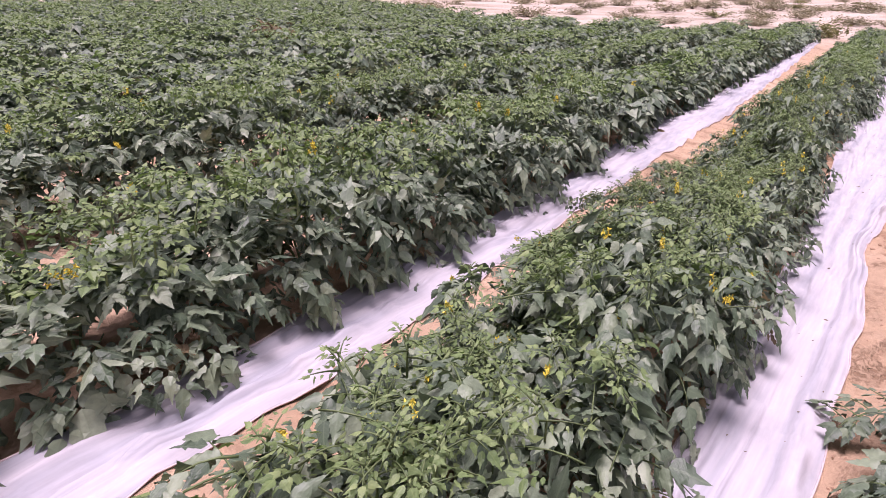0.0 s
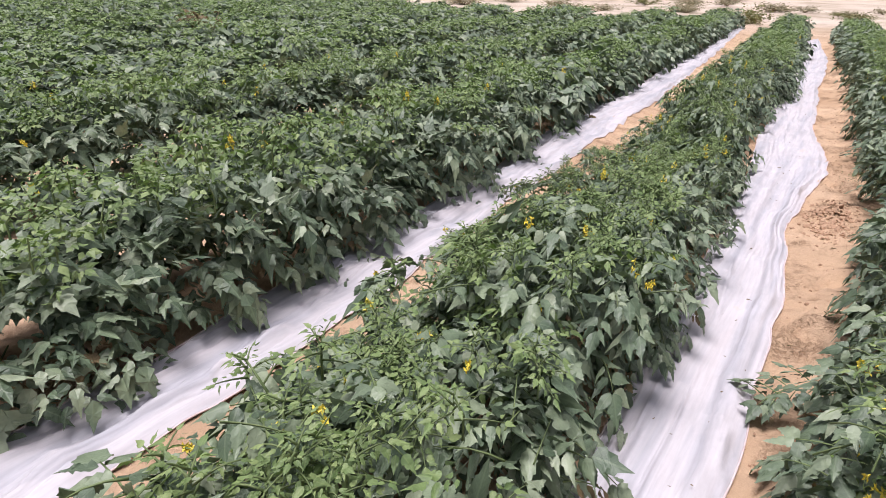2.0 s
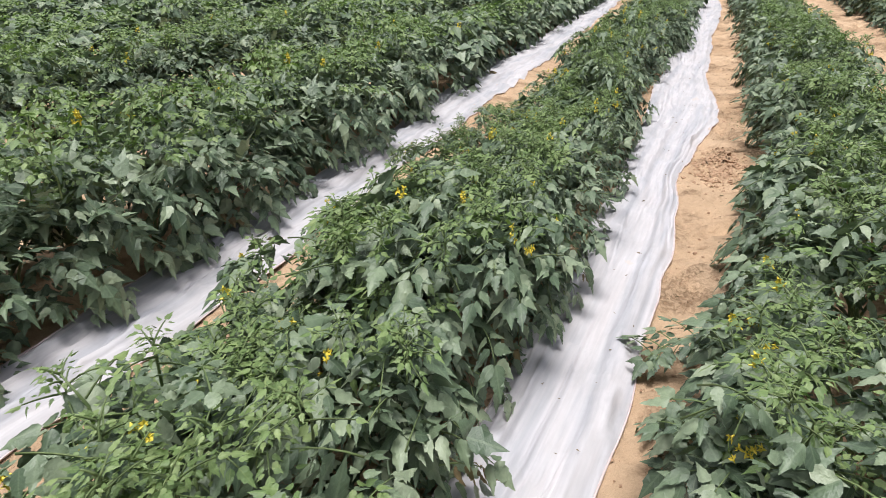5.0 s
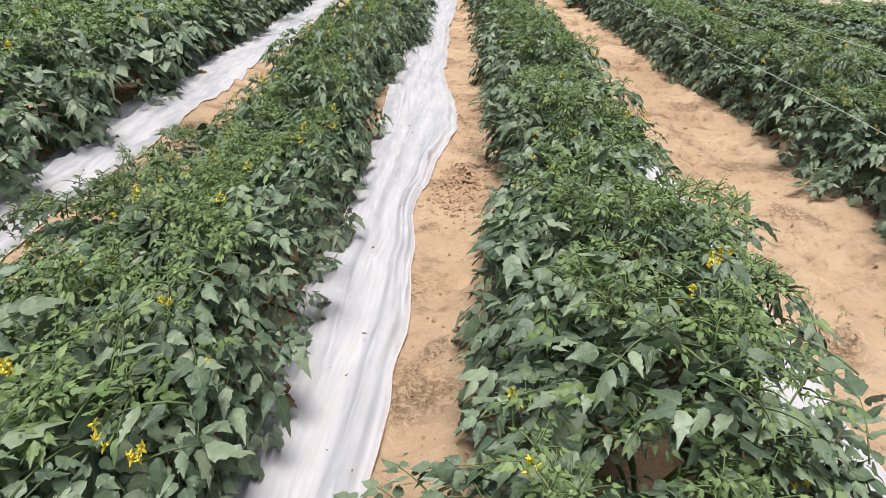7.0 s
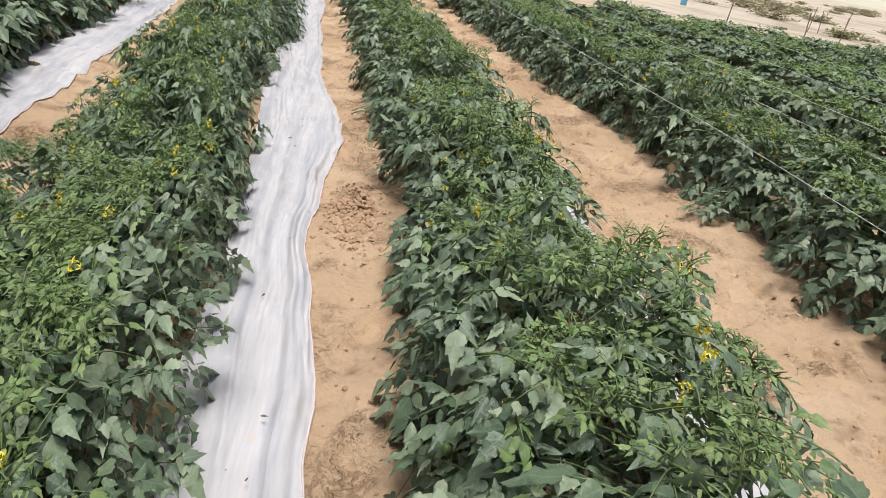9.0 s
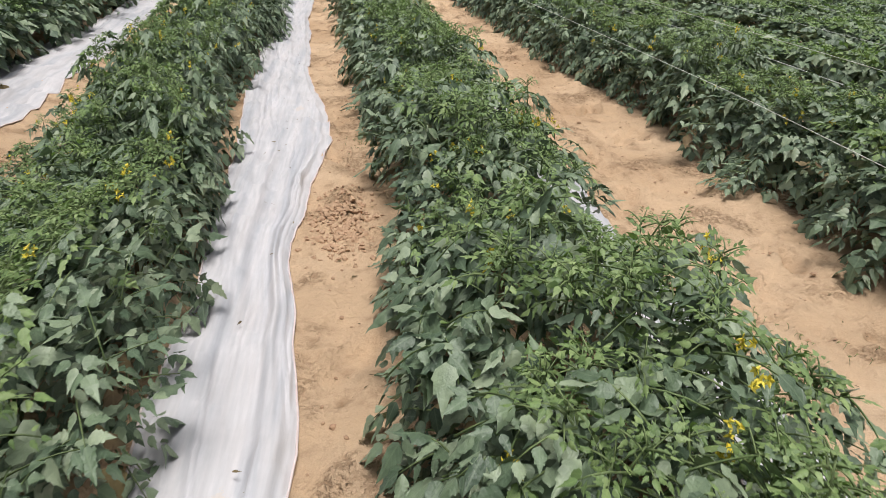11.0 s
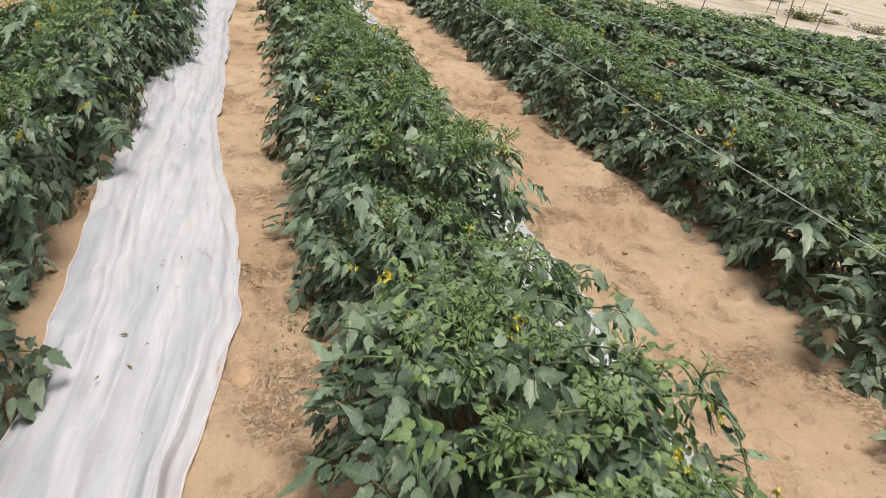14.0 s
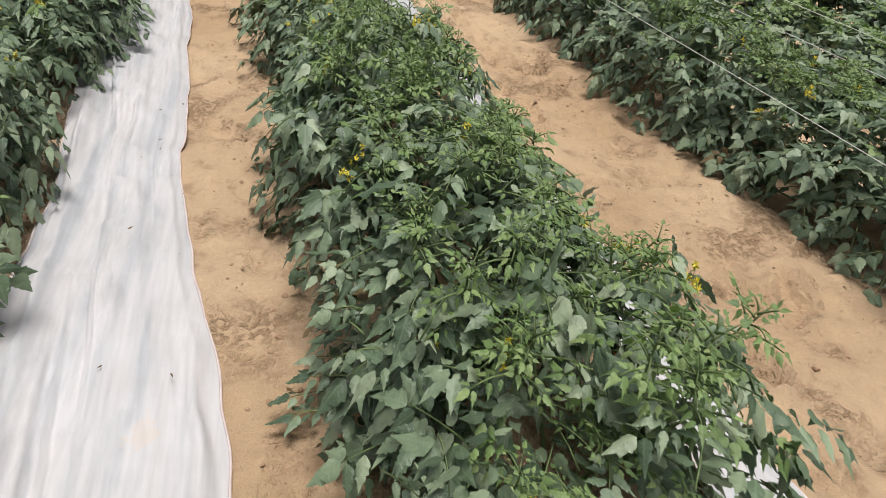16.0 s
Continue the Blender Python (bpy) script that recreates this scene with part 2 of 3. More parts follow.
class Shape:
    """Gathers triangles of several materials into one mesh."""

    def __init__(self):
        self.v, self.f, self.m, self.uv, self.count = [], [], [], [], 0

    def add(self, verts, faces, mat, uvs=None):
        self.v.append(np.asarray(verts, dtype=float))
        self.f.extend([tuple(int(i) + self.count for i in f) for f in faces])
        self.m.extend([mat] * len(faces))
        self.uv.append(np.asarray(uvs if uvs is not None else np.full((len(verts), 2), 0.25), dtype=float))
        self.count += len(verts)

    def tube(self, points, radii, mat, sides=4):
        points = np.asarray(points, dtype=float)
        tangent = unit(np.gradient(points, axis=0))
        ref = np.array((0.31, 0.87, 0.38))
        a = unit(np.cross(tangent, ref))
        b = np.cross(tangent, a)
        ang = np.linspace(0, 2 * math.pi, sides, endpoint=False)
        r = np.broadcast_to(np.asarray(radii, dtype=float), (len(points),))
        ring = points[:, None] + r[:, None, None] * (a[:, None] * np.cos(ang)[None, :, None] + b[:, None] * np.sin(ang)[None, :, None])
        faces = [(i * sides + j, i * sides + (j + 1) % sides, (i + 1) * sides + (j + 1) % sides, (i + 1) * sides + j) for i in range(len(points) - 1) for j in range(sides)]
        faces.append(tuple(range(sides))[::-1])
        faces.append(tuple((len(points) - 1) * sides + j for j in range(sides)))
        self.add(ring.reshape(-1, 3), faces, mat)

    def mesh(self, name, mats, smooth=False):
        return mesh_from(name, np.concatenate(self.v), self.f, mats, self.m, np.concatenate(self.uv), smooth)


# leaflet outlines: along (0 to 1), across (half widths); midrib and one toothed side, mirrored
def outline(level):
    if level == 0:
        rib = [0.0, 0.3, 0.62, 1.0]
        side = [(0.02, 0.08), (0.12, 0.20), (0.26, 0.26), (0.31, 0.215), (0.45, 0.225), (0.50, 0.17), (0.64, 0.165), (0.69, 0.105), (0.85, 0.055)]
        tri = [(0, 4, 5), (0, 5, 1), (1, 5, 6), (1, 6, 7), (1, 7, 8), (1, 8, 2), (2, 8, 9), (2, 9, 10), (2, 10, 11), (2, 11, 12), (2, 12, 3)]
    elif level == 1:
        rib = [0.0, 0.45, 1.0]
        side = [(0.10, 0.19), (0.28, 0.26), (0.34, 0.21), (0.56, 0.20), (0.61, 0.12)]
        tri = [(0, 3, 1), (3, 4, 1), (1, 4, 5), (1, 5, 6), (1, 6, 7), (1, 7, 2)]
    else:
        rib = [0.0, 1.0]
        side = [(0.35, 0.36)]
        tri = [(0, 2, 1)]
    k, s = len(rib), len(side)
    u = np.array(rib + [a for a, _ in side] + [a for a, _ in side])
    v = np.array([0.0] * k + [b for _, b in side] + [-b for _, b in side])
    faces = tri + [(tuple(i + s if i >= k else i for i in t))[::-1] for t in tri]
    return u, v, faces


OUTLINES = [outline(0), outline(1), outline(2)]


def leaflets(shape, level, origin, along, normal, length, mat, rng, width=1.0):
    """Adds leaflets: each folds along its midrib, and its tip hangs."""
    u, v, faces = OUTLINES[level]
    origin, length = np.atleast_2d(origin), np.atleast_1d(length)
    along = unit(np.atleast_2d(along))
    normal = np.atleast_2d(normal)
    normal = unit(normal - (normal * along).sum(1, keepdims=True) * along)
    across = np.cross(along, normal)
    count = len(origin)
    fold, curl = rng.uniform(-0.55, 0.25, count), rng.uniform(0.0, 0.38, count)
    twist = rng.uniform(-0.25, 0.25, count)
    wob = rng.normal(0, 0.028, (count, len(u)))
    w = fold[:, None] * np.abs(v)[None] - curl[:, None] * (u**2)[None] + twist[:, None] * (u * v)[None] + wob
    verts = origin[:, None] + length[:, None, None] * (u[None, :, None] * along[:, None] + (v * width)[None, :, None] * across[:, None] + w[:, :, None] * normal[:, None])
    uv = np.stack([u, v + 0.5], axis=1)
    many = [tuple(i + j * len(u) for i in f) for j in range(count) for f in faces]
    shape.add(verts.reshape(-1, 3), many, mat, np.tile(uv, (count, 1)))


UP = np.array((0.0, 0.0, 1.0))


def compound_leaf(shape, rng, base, out, reach, size, level, mat, upright=0.0, pairs=3, stalk=True):
    """One tomato leaf: an arched stalk with pairs of leaflets and one at its tip."""
    out = unit(np.asarray(out, dtype=float))
    s = np.linspace(0, 1, 5)
    droop = reach * rng.uniform(0.10, 0.5) * (1 - upright)
    pts = np.asarray(base)[None] + s[:, None] * out[None] * reach - (s**2)[:, None] * UP[None] * droop
    if stalk:
        shape.tube(pts, np.linspace(0.0028, 0.0014, 5), 3, 3)
    tip = unit(pts[-1] - pts[-2])
    flat = np.array((out[0], out[1], 0.0))
    n0 = UP * 1.0 + flat * 0.40 + rng.normal(0, 0.22, 3)
    side = unit(np.cross(tip, n0))
    origins, dirs, norms, lens = [pts[-1]], [tip - UP * 0.12 * (1 - upright)], [n0], [size * rng.uniform(0.95, 1.25)]
    for k in range(pairs):
        f = 0.32 + 0.58 * (k + rng.uniform(-0.2, 0.2)) / max(1, pairs - 1) if pairs > 1 else 0.5
        p = np.array([np.interp(f, s, pts[:, c]) for c in range(3)])
        for sgn in (-1, 1):
            origins.append(p + sgn * side * 0.008)
            dirs.append(tip * 0.55 + sgn * side * rng.uniform(0.6, 1.0) - UP * rng.uniform(-0.05, 0.38) * (1 - upright) + rng.normal(0, 0.12, 3))
            norms.append(n0 + rng.normal(0, 0.35, 3) + sgn * side * rng.uniform(-0.2, 0.4))
            lens.append(size * rng.uniform(0.62, 1.05) * (0.75 + 0.25 * f))
    leaflets(shape, level, origins, dirs, norms, lens, mat, rng, 0.95 if mat == 1 else rng.uniform(0.92, 1.15))


def mound_point(rng, half, height):
    """A point on the rounded cross-section of a row, with its outward way; a is the angle from upright."""
    a = rng.uniform(-1.0, 1.0) * radians(112)
    sx, cz = math.sin(a), math.cos(a)
    x = half * math.copysign(abs(sx) ** 0.8, sx)
    z = height * (0.40 + 0.60 * math.copysign(abs(cz) ** 0.75, cz))
    return np.array((x, 0.0, max(0.05, z))), np.array((sx * 0.9, 0.0, cz)), a


PLANT_MATS = [LEAF, YOUNG, DRY, STEM]


def flower_mesh(rng):
    """A truss of open yellow blossoms with swept-back petals and hanging stalks."""
    sh = Shape()
    for k in range(rng.integers(3, 6)):
        d = unit(rng.normal(0, 1, 3) + np.array((0, 0, -0.1)))
        c = d * rng.uniform(0.010, 0.026)
        sh.tube([np.zeros(3), c * 0.5 + UP * 0.006, c], [0.0012, 0.001, 0.001], 1, 3)
        face = unit(d + rng.normal(0, 0.4, 3) - UP * 0.3)
        a = unit(np.cross(face, (0.2, 0.5, 0.8)))
        b = np.cross(face, a)
        for j in range(5):
            w = j * 2 * math.pi / 5
            r, t = a * math.cos(w) + b * math.sin(w), -a * math.sin(w) + b * math.cos(w)
            size = rng.uniform(0.009, 0.013)
            sh.add([c - t * 0.002, c + r * size * 0.55 + t * 0.0035 - face * 0.001, c + r * size - face * 0.006, c + r * size * 0.55 - t * 0.0035 - face * 0.001, c + t * 0.002], [(0, 3, 2), (0, 2, 1), (0, 1, 4)], 0)
        sh.tube([c, c + face * 0.006, c + face * 0.011], [0.003, 0.0026, 0.0008], 0, 5)
    return sh.mesh("flower", [PETAL, SEPAL])


def ball_mesh(name, r, mat, rng, rough=0.0, flat=1.0, sub=2):
    bm = bmesh.new()
    bmesh.ops.create_icosphere(bm, subdivisions=sub, radius=r)
    for v in bm.verts:
        v.co *= 1 + rough * rng.normal()
        v.co.z *= flat
    me = bpy.data.meshes.new(name)
    bm.to_mesh(me)
    bm.free()
    me.materials.append(mat)
    if rough < 0.05:
        me.polygons.foreach_set("use_smooth", np.ones(len(me.polygons), dtype=bool))
    return me


frng = np.random.default_rng(5)
FLOWERS = [flower_mesh(frng) for _ in range(4)]
FRUITS = [ball_mesh("fruit", r, FRUIT, frng, 0.01, 0.86) for r in (0.016, 0.022)]


def tomato_plant(seed, level):
    """One bushy plant of a row, about 0.7 m along the row, rooted at its origin."""
    rng = np.random.default_rng(seed)
    plant = new("tomato_plant")
    half, height = rng.uniform(0.40, 0.47), rng.uniform(0.46, 0.53)
    inner, stems = Shape(), Shape()

    def spot(limit=2.0):
        """A point on the plant's lumpy outside, its outward way and how much it faces up."""
        p, o, a = mound_point(rng, half, height)
        while abs(a) > limit:
            p, o, a = mound_point(rng, half, height)
        p[1] = rng.uniform(-0.30, 0.30)
        k = min(1.10, 1 + 0.32 * noise.noise(Vector((seed * 3.7, p[1] * 4.5, a * 1.6))))
        centre = np.array((0.0, p[1], height * 0.35))
        return centre, centre + (p - centre) * k, o, math.cos(a)

    for k in range(7 if level == 0 else 4):
        p, o, a = mound_point(rng, half * 0.62, height * 0.8)
        p[1] = rng.uniform(-0.26, 0.26)
        mid = np.array((p[0] * 0.45, p[1] * 0.4, p[2] * 0.55))
        stems.tube([(0, 0, -0.02), mid * (0.5, 0.5, 0.6), mid, p], [0.008, 0.006, 0.005, 0.003], 0, 5 if level == 0 else 3)
    counts = [(46, 80, 34), (0, 84, 36), (0, 62, 24)][level]
    size = [0.075, 0.079, 0.106][level]
    for group, count in enumerate(counts):
        for k in range(count):
            centre, p, o, top = spot(1.75 if group == 2 else 2.0)
            young = group < 2 and top > 0.5 and rng.random() < (0.08, 0.24)[group]
            dry = not young and top < 0.15 and rng.random() < 0.05
            mat = 1 if young else (2 if dry else 0)
            depth = (rng.uniform(0.9, 1.04), rng.uniform(0.62, 1.0) if level < 2 else rng.uniform(0.74, 1.03), rng.uniform(0.40, 0.74))[group]
            q = centre + (p - centre) * depth
            reach = rng.uniform(0.11, 0.19) * (0.62 if young else 1.0)
            w = rng.uniform(0, 2 * math.pi)
            lie = min(1.0, max(0.0, top)) ** 0.5
            spread = np.array((math.cos(w) + 0.4 * o[0], math.sin(w), rng.uniform(0.10, 0.55)))
            hang = o + np.array((0, rng.normal(0, 0.5), rng.normal(0, 0.15) - 0.12))
            grow = unit(lie * spread + (1 - lie) * hang)
            base = q - grow * reach * 0.6
            base[2] = max(base[2], 0.06)
            target = Shape() if group == 0 and level == 0 else inner
            s = size * (rng.uniform(0.5, 0.75) if young else rng.uniform(0.75, 1.3)) * (1.3 if group == 2 else 1.0)
            compound_leaf(target, rng, base, grow, reach, s, level if target is not inner else max(1, level), mat, 0.25 if young else 0.0, 2 if level == 2 else 3, target is not inner)
            if target is not inner:
                part("leaf", target.mesh("leaf", PLANT_MATS, True), plant)
    # growing tips: rosettes of small crinkled new leaves
    for k in range((15, 14, 10)[level]):
        centre, p, o, top = spot(0.65)
        tip = p + np.array((rng.normal(0, 0.02), rng.normal(0, 0.02), rng.uniform(0.0, 0.035)))
        inner.tube([p - UP * 0.08, p - UP * 0.03, tip], [0.0035, 0.003, 0.0018], 3, 4)
        for j in range((8, 7, 5)[level]):
            w, f = j * 2.4 + rng.uniform(-0.4, 0.4), j / 7
            compound_leaf(inner, rng, tip - UP * 0.05 * (1 - f), (math.cos(w), math.sin(w), rng.uniform(0.1, 0.5) + 0.7 * f), rng.uniform(0.07, 0.11) * (1.1 - 0.7 * f), size * rng.uniform(0.30, 0.50) * (1.15 - 0.5 * f), (1, 2, 2)[level], 1, 0.10, 3 if level == 0 else 2, level == 0)
    part("stem", stems.mesh("stem", [STEM]), plant, "thick pale green stems")
    part("foliage", inner.mesh("foliage", PLANT_MATS, level == 0), plant, "dense grey-green foliage with lighter shoots", "stuff")
    if level < 2:
        for k in range(int(rng.integers(3, 7)) if level == 0 else 1):
            centre, p, o, top = spot(1.2)
            f = part("flower", FLOWERS[int(rng.integers(4))], plant, "small bright yellow star-shaped flowers")
            f.matrix_basis = pose(p[0] * 0.95, p[1], p[2] + 0.012, rng.uniform(-40, 40), rng.uniform(-40, 40), rng.uniform(0, 360))
        if rng.random() < 0.6 and level == 0:
            p, o, a = mound_point(rng, half * 0.9, height * 0.85)
            part("fruit", FRUITS[int(rng.integers(2))], plant, "unripe green tomato").matrix_basis = pose(p[0], rng.uniform(-0.25, 0.25), max(p[2], 0.15))
    return plant


# ---- the plan: beds run along y and swing slowly to the left far ahead ----
def bend(y):
    return -0.075 * (math.sqrt((y - 5.5) ** 2 + 1) + (y - 5.5)) / 2


# middle of each bed, half width over 0.52, first and last y, height over 0.56
BEDS = [("middle", -0.58, 0.82, 0.98, 19.6, 1.0), ("right", 0.71, 0.95, 0.9, 19.4, 0.98), ("right", 2.60, 0.94, 2.0, 18.2, 1.08)]
BEDS += [("right", 4.30 + 1.65 * k, 0.84, 2.5 + 1.2 * k, 16.5 - 0.3 * k, 0.96) for k in range(5)]
BEDS += [("left", -1.90 - 1.62 * k, 0.97 if k == 0 else 1.04, 0.1 + 0.3 * k, (20.6, 18.6, 16.6, 15.6, 15.6, 16.4, 17.2, 18.0, 19.0, 20.0, 21.0, 22.0)[k], 1.0) for k in range(12)]
# clumps of the bed beside the sand furrow: y, height and width
CLUMPS = [(0.9, 1.0, 1.16), (2.4, 1.0, 1.20), (3.2, 1.10, 1.28), (3.7, 0.92, 1.12), (4.0, 0.72, 0.96), (4.4, 1.14, 1.22), (4.7, 1.24, 1.30), (5.0, 1.04, 1.14), (5.35, 0.74, 0.84), (5.85, 1.06, 1.08), (6.2, 1.10, 1.12), (6.9, 0.95, 1.08), (7.7, 1.1, 1.10), (8.6, 0.92, 0.95), (9.6, 1.08, 1.0), (19.4, 1.0, 1.0)]


def tread():
    """Footprints in the loose sand, sorted into half-metre cells."""
    rng = np.random.default_rng(44)
    cells = {}
    for x0, spread, count in ((1.80, 0.17, 95), (0.22, 0.06, 24), (-1.35, 0.05, 6)):
        for k in range(count):
            y = rng.uniform(1.5, 12.5)
            x, a = x0 + bend(y) + rng.normal(0, spread), rng.normal(0, 0.35)
            cell = (x, y, math.cos(a), math.sin(a), rng.uniform(0.022, 0.052) * (1 if x0 > 1 else 0.6))
            for i in {round((x - 0.25) * 2), round(x * 2), round((x + 0.25) * 2)}:
                for j in {round((y - 0.28) * 2), round(y * 2), round((y + 0.28) * 2)}:
                    cells.setdefault((i, j), []).append(cell)
    return cells


FOOTPRINTS = tread()


def ground_height(x, y):
    """Furrows between slightly raised beds, footprints and lumps in the loose sand."""
    fade = 1.0 / (1.0 + max(0.0, abs(y - 6) - 9) * 0.4)
    h = 0.0
    for _, c, w, y0, y1, _h in BEDS:
        d = (x - c - bend(y)) / 0.5
        if abs(d) < 1.2:
            h += 0.05 * math.exp(-(d**4) * 2)
    v = Vector((x, y, 0))
    h += (0.026 * noise.noise(v * 2.3) + 0.028 * noise.noise(v * 6.1) + 0.024 * max(0.0, noise.noise(v * 13.0)) + 0.008 * noise.noise(v * 25.0)) * fade
    # trodden hollows
    f = noise.noise(Vector((x * 3.6 + 7, y * 2.4, 3)))
    h -= 0.07 * max(0.0, min(f, 0.55) - 0.22) * fade
    for fx, fy, ca, sa, fd in FOOTPRINTS.get((round(x * 2), round(y * 2)), ()):
        u, w = (x - fx) * ca + (y - fy) * sa, (y - fy) * ca - (x - fx) * sa
        q = (u / 0.055) ** 2 + (w / 0.135) ** 2
        if q < 4:
            h += fd * (0.55 * math.exp(-((q - 1.5) * 2.0) ** 2) - math.exp(-q * q)) * (1 + 0.5 * noise.noise(v * 17))
    h += 0.045 * math.exp(-((x - 0.17) / 0.10) ** 2 - ((y - 4.75) / 0.22) ** 2) * (1 + 0.9 * noise.noise(v * 22))
    return h


def build_ground():
    def steps(edges):
        out = []
        for a, b, s in edges:
            out += list(np.arange(a, b - 1e-6, s))
        return out + [edges[-1][1]]
    grow = [14 * 1.25**k for k in range(1, 26)]
    xs = [-g for g in grow[::-1]] + steps([(-14, -3, 0.5), (-3, -1.9, 0.1), (-1.9, -1.3, 0.04), (-1.3, -0.5, 0.1), (-0.5, 0.6, 0.027), (0.6, 1.2, 0.06), (1.2, 2.5, 0.03), (2.5, 2.6, 0.1), (2.6, 4.5, 0.12), (4.5, 14, 0.5)]) + grow
    ys = [-g for g in grow[::-1]] + steps([(-14, -1, 0.5), (-1, 1.6, 0.08), (1.6, 10, 0.035), (10, 14, 0.06), (14, 24, 0.3)]) + [10 + g for g in grow]
    verts = []
    for y in ys:
        for x in xs:
            near = abs(x) < 20 and -12 < y < 30
            z = ground_height(x, y) if near else 0.25 * noise.noise(Vector((x * 0.05, y * 0.05, 1)))
            verts.append((x, y, z))
    w = len(xs)
    faces = [(j * w + i, j * w + i + 1, (j + 1) * w + i + 1, (j + 1) * w + i) for j in range(len(ys) - 1) for i in range(w - 1)]
    ob = new("ground", mesh_from("ground", verts, faces, [SAND], smooth=True))
    tagged(ob, "pale tan loose desert sand with trodden furrows between the beds", "ground", kind="structure")


build_ground()


# ---- white crop-cover fabric, gathered along the beds ----
def fabric(left, right, y0, y1, lift_left, lift_right, seed, across, step, label):
    """left, right: (y, x) control points of its edges."""
    ly, lx = zip(*left)
    ry, rx = zip(*right)
    ys = np.arange(y0, y1 + step, step)
    verts = []
    hems = ([], [])
    for y in ys:
        a = np.interp(y, ly, lx) + 0.016 * noise.noise(Vector((seed, y * 1.9, 0))) + 0.008 * noise.noise(Vector((seed, y * 7, 4)))
        b = np.interp(y, ry, rx) + 0.022 * noise.noise(Vector((seed, y * 2.1, 9))) + 0.012 * noise.noise(Vector((seed, y * 6, 5)))
        for i in range(across + 1):
            u = i / across
            x = a + (b - a) * u
            s = u * 5.0 + 0.30 * noise.noise(Vector((seed, y * 0.55, u * 1.5)))
            fold = 0.020 * (1 - 2.2 * abs(noise.noise(Vector((s * 0.7, y * 0.22, seed)))))
            fold += 0.006 * (1 - 2.4 * abs(noise.noise(Vector((s * 2.3, y * 0.35, seed + 3)))))
            fold += 0.004 * noise.noise(Vector((x * 9, y * 5, seed + 6)))
            # a few sharp creases that start and run out
            crease = noise.noise(Vector((s * 1.5 + 4, y * 0.42, seed + 20)))
            some = max(0.0, noise.noise(Vector((s * 0.8, y * 0.9, seed + 31))) + 0.15)
            fold += 0.050 * some * max(0.0, 0.05 - abs(crease)) / 0.05
            edge = min(1.0, min(u, 1 - u) * 9)
            z = max(ground_height(x, y), 0.0) * 0.8 + 0.004 + 0.014 * edge + fold * (0.2 + 0.8 * edge) + lift_left * max(0.0, 1 - u * 2.6) ** 2 + lift_right * max(0.0, (u - 0.62) * 2.6) ** 2
            verts.append((x + 0.01 * crease, y, max(z, ground_height(x, y) + 0.004)))
        hems[0].append(verts[-across - 1])
        hems[1].append(verts[-1])
    w = across + 1
    faces = [(j * w + i, j * w + i + 1, (j + 1) * w + i + 1, (j + 1) * w + i) for j in range(len(ys) - 1) for i in range(across)]
    ob = new("crop_cover")
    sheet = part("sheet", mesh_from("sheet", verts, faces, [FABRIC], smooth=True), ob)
    thick = sheet.modifiers.new("thickness", "SOLIDIFY")
    thick.thickness, thick.offset = 0.0015, 1.0
    for line in hems:
        sh = Shape()
        sh.tube([(x, y, z + 0.002) for x, y, z in line], [0.0035 + 0.0015 * noise.noise(Vector((seed, p[1] * 5, 2))) for p in line], 0, 5)
        part("hem", sh.mesh("hem", [HEM], True), ob, "rolled pinkish-white hem of the cover")
    return tagged(ob, label, "crop cover", "white crop covers along the beds")


HEM = plain_material("dusty_hem", [(0.3, (0.52, 0.40, 0.38)), (0.7, (0.64, 0.56, 0.55))], 0.8, 20, 0.2)
fabric([(-0.5, -0.25), (1.8, -0.24), (3.0, -0.26), (4.1, -0.29), (5.5, -0.38), (6.3, -0.46), (7.2, -0.50), (9.0, -0.66), (12, -0.80), (18.5, -1.18)],
       [(-0.5, 0.09), (3.3, 0.10), (3.7, 0.06), (4.3, -0.01), (5.1, 0.02), (5.7, 0.09), (6.2, 0.07), (7.1, -0.09), (7.6, -0.14), (8.8, -0.20), (10.3, -0.32), (11.4, -0.32), (13.8, -0.44), (18.5, -0.92)],
       -0.5, 18.5, 0.02, 0.0, 1.3, 70, 0.04, "crumpled white non-woven cover laid along the sandy furrow")
fabric([(-0.5, -1.66), (1.5, -1.60), (2.4, -1.69), (3.7, -1.74), (6.6, -2.08), (8.9, -2.12), (12, -2.42), (21.0, -3.40)],
       [(-0.5, -1.28), (2.0, -1.32), (4.0, -1.46), (8.1, -1.72), (12, -2.04), (21.0, -2.92)],
       -0.5, 21.0, 0.03, 0.0, 7.7, 44, 0.06, "crumpled white non-woven cover lying between two beds")
fabric([(0.5, 1.12), (5.0, 1.12), (8.5, 1.02), (14.0, 0.65)],
       [(0.5, 1.42), (2.9, 1.45), (4.1, 1.40), (4.8, 1.36), (5.6, 1.35), (6.7, 1.31), (8.1, 1.25), (11.0, 1.16), (14.0, 0.92)],
       0.5, 14.0, 0.06, 0.0, 4.1, 44, 0.05, "white non-woven cover half hidden under drooping tomato leaves")


# ---- tomato plants, bed by bed ----
PROTOS = {0: [], 1: [], 2: []}
KINDS = {0: 7, 1: 5, 2: 5}
LABELS = {"middle": "bushy green tomato plant with small yellow flowers on the sand bed",
          "right": "bushy tomato plant with drooping grey-green leaves and yellow-green shoots",
          "left": "dense tomato plant in a far-reaching planted bed"}


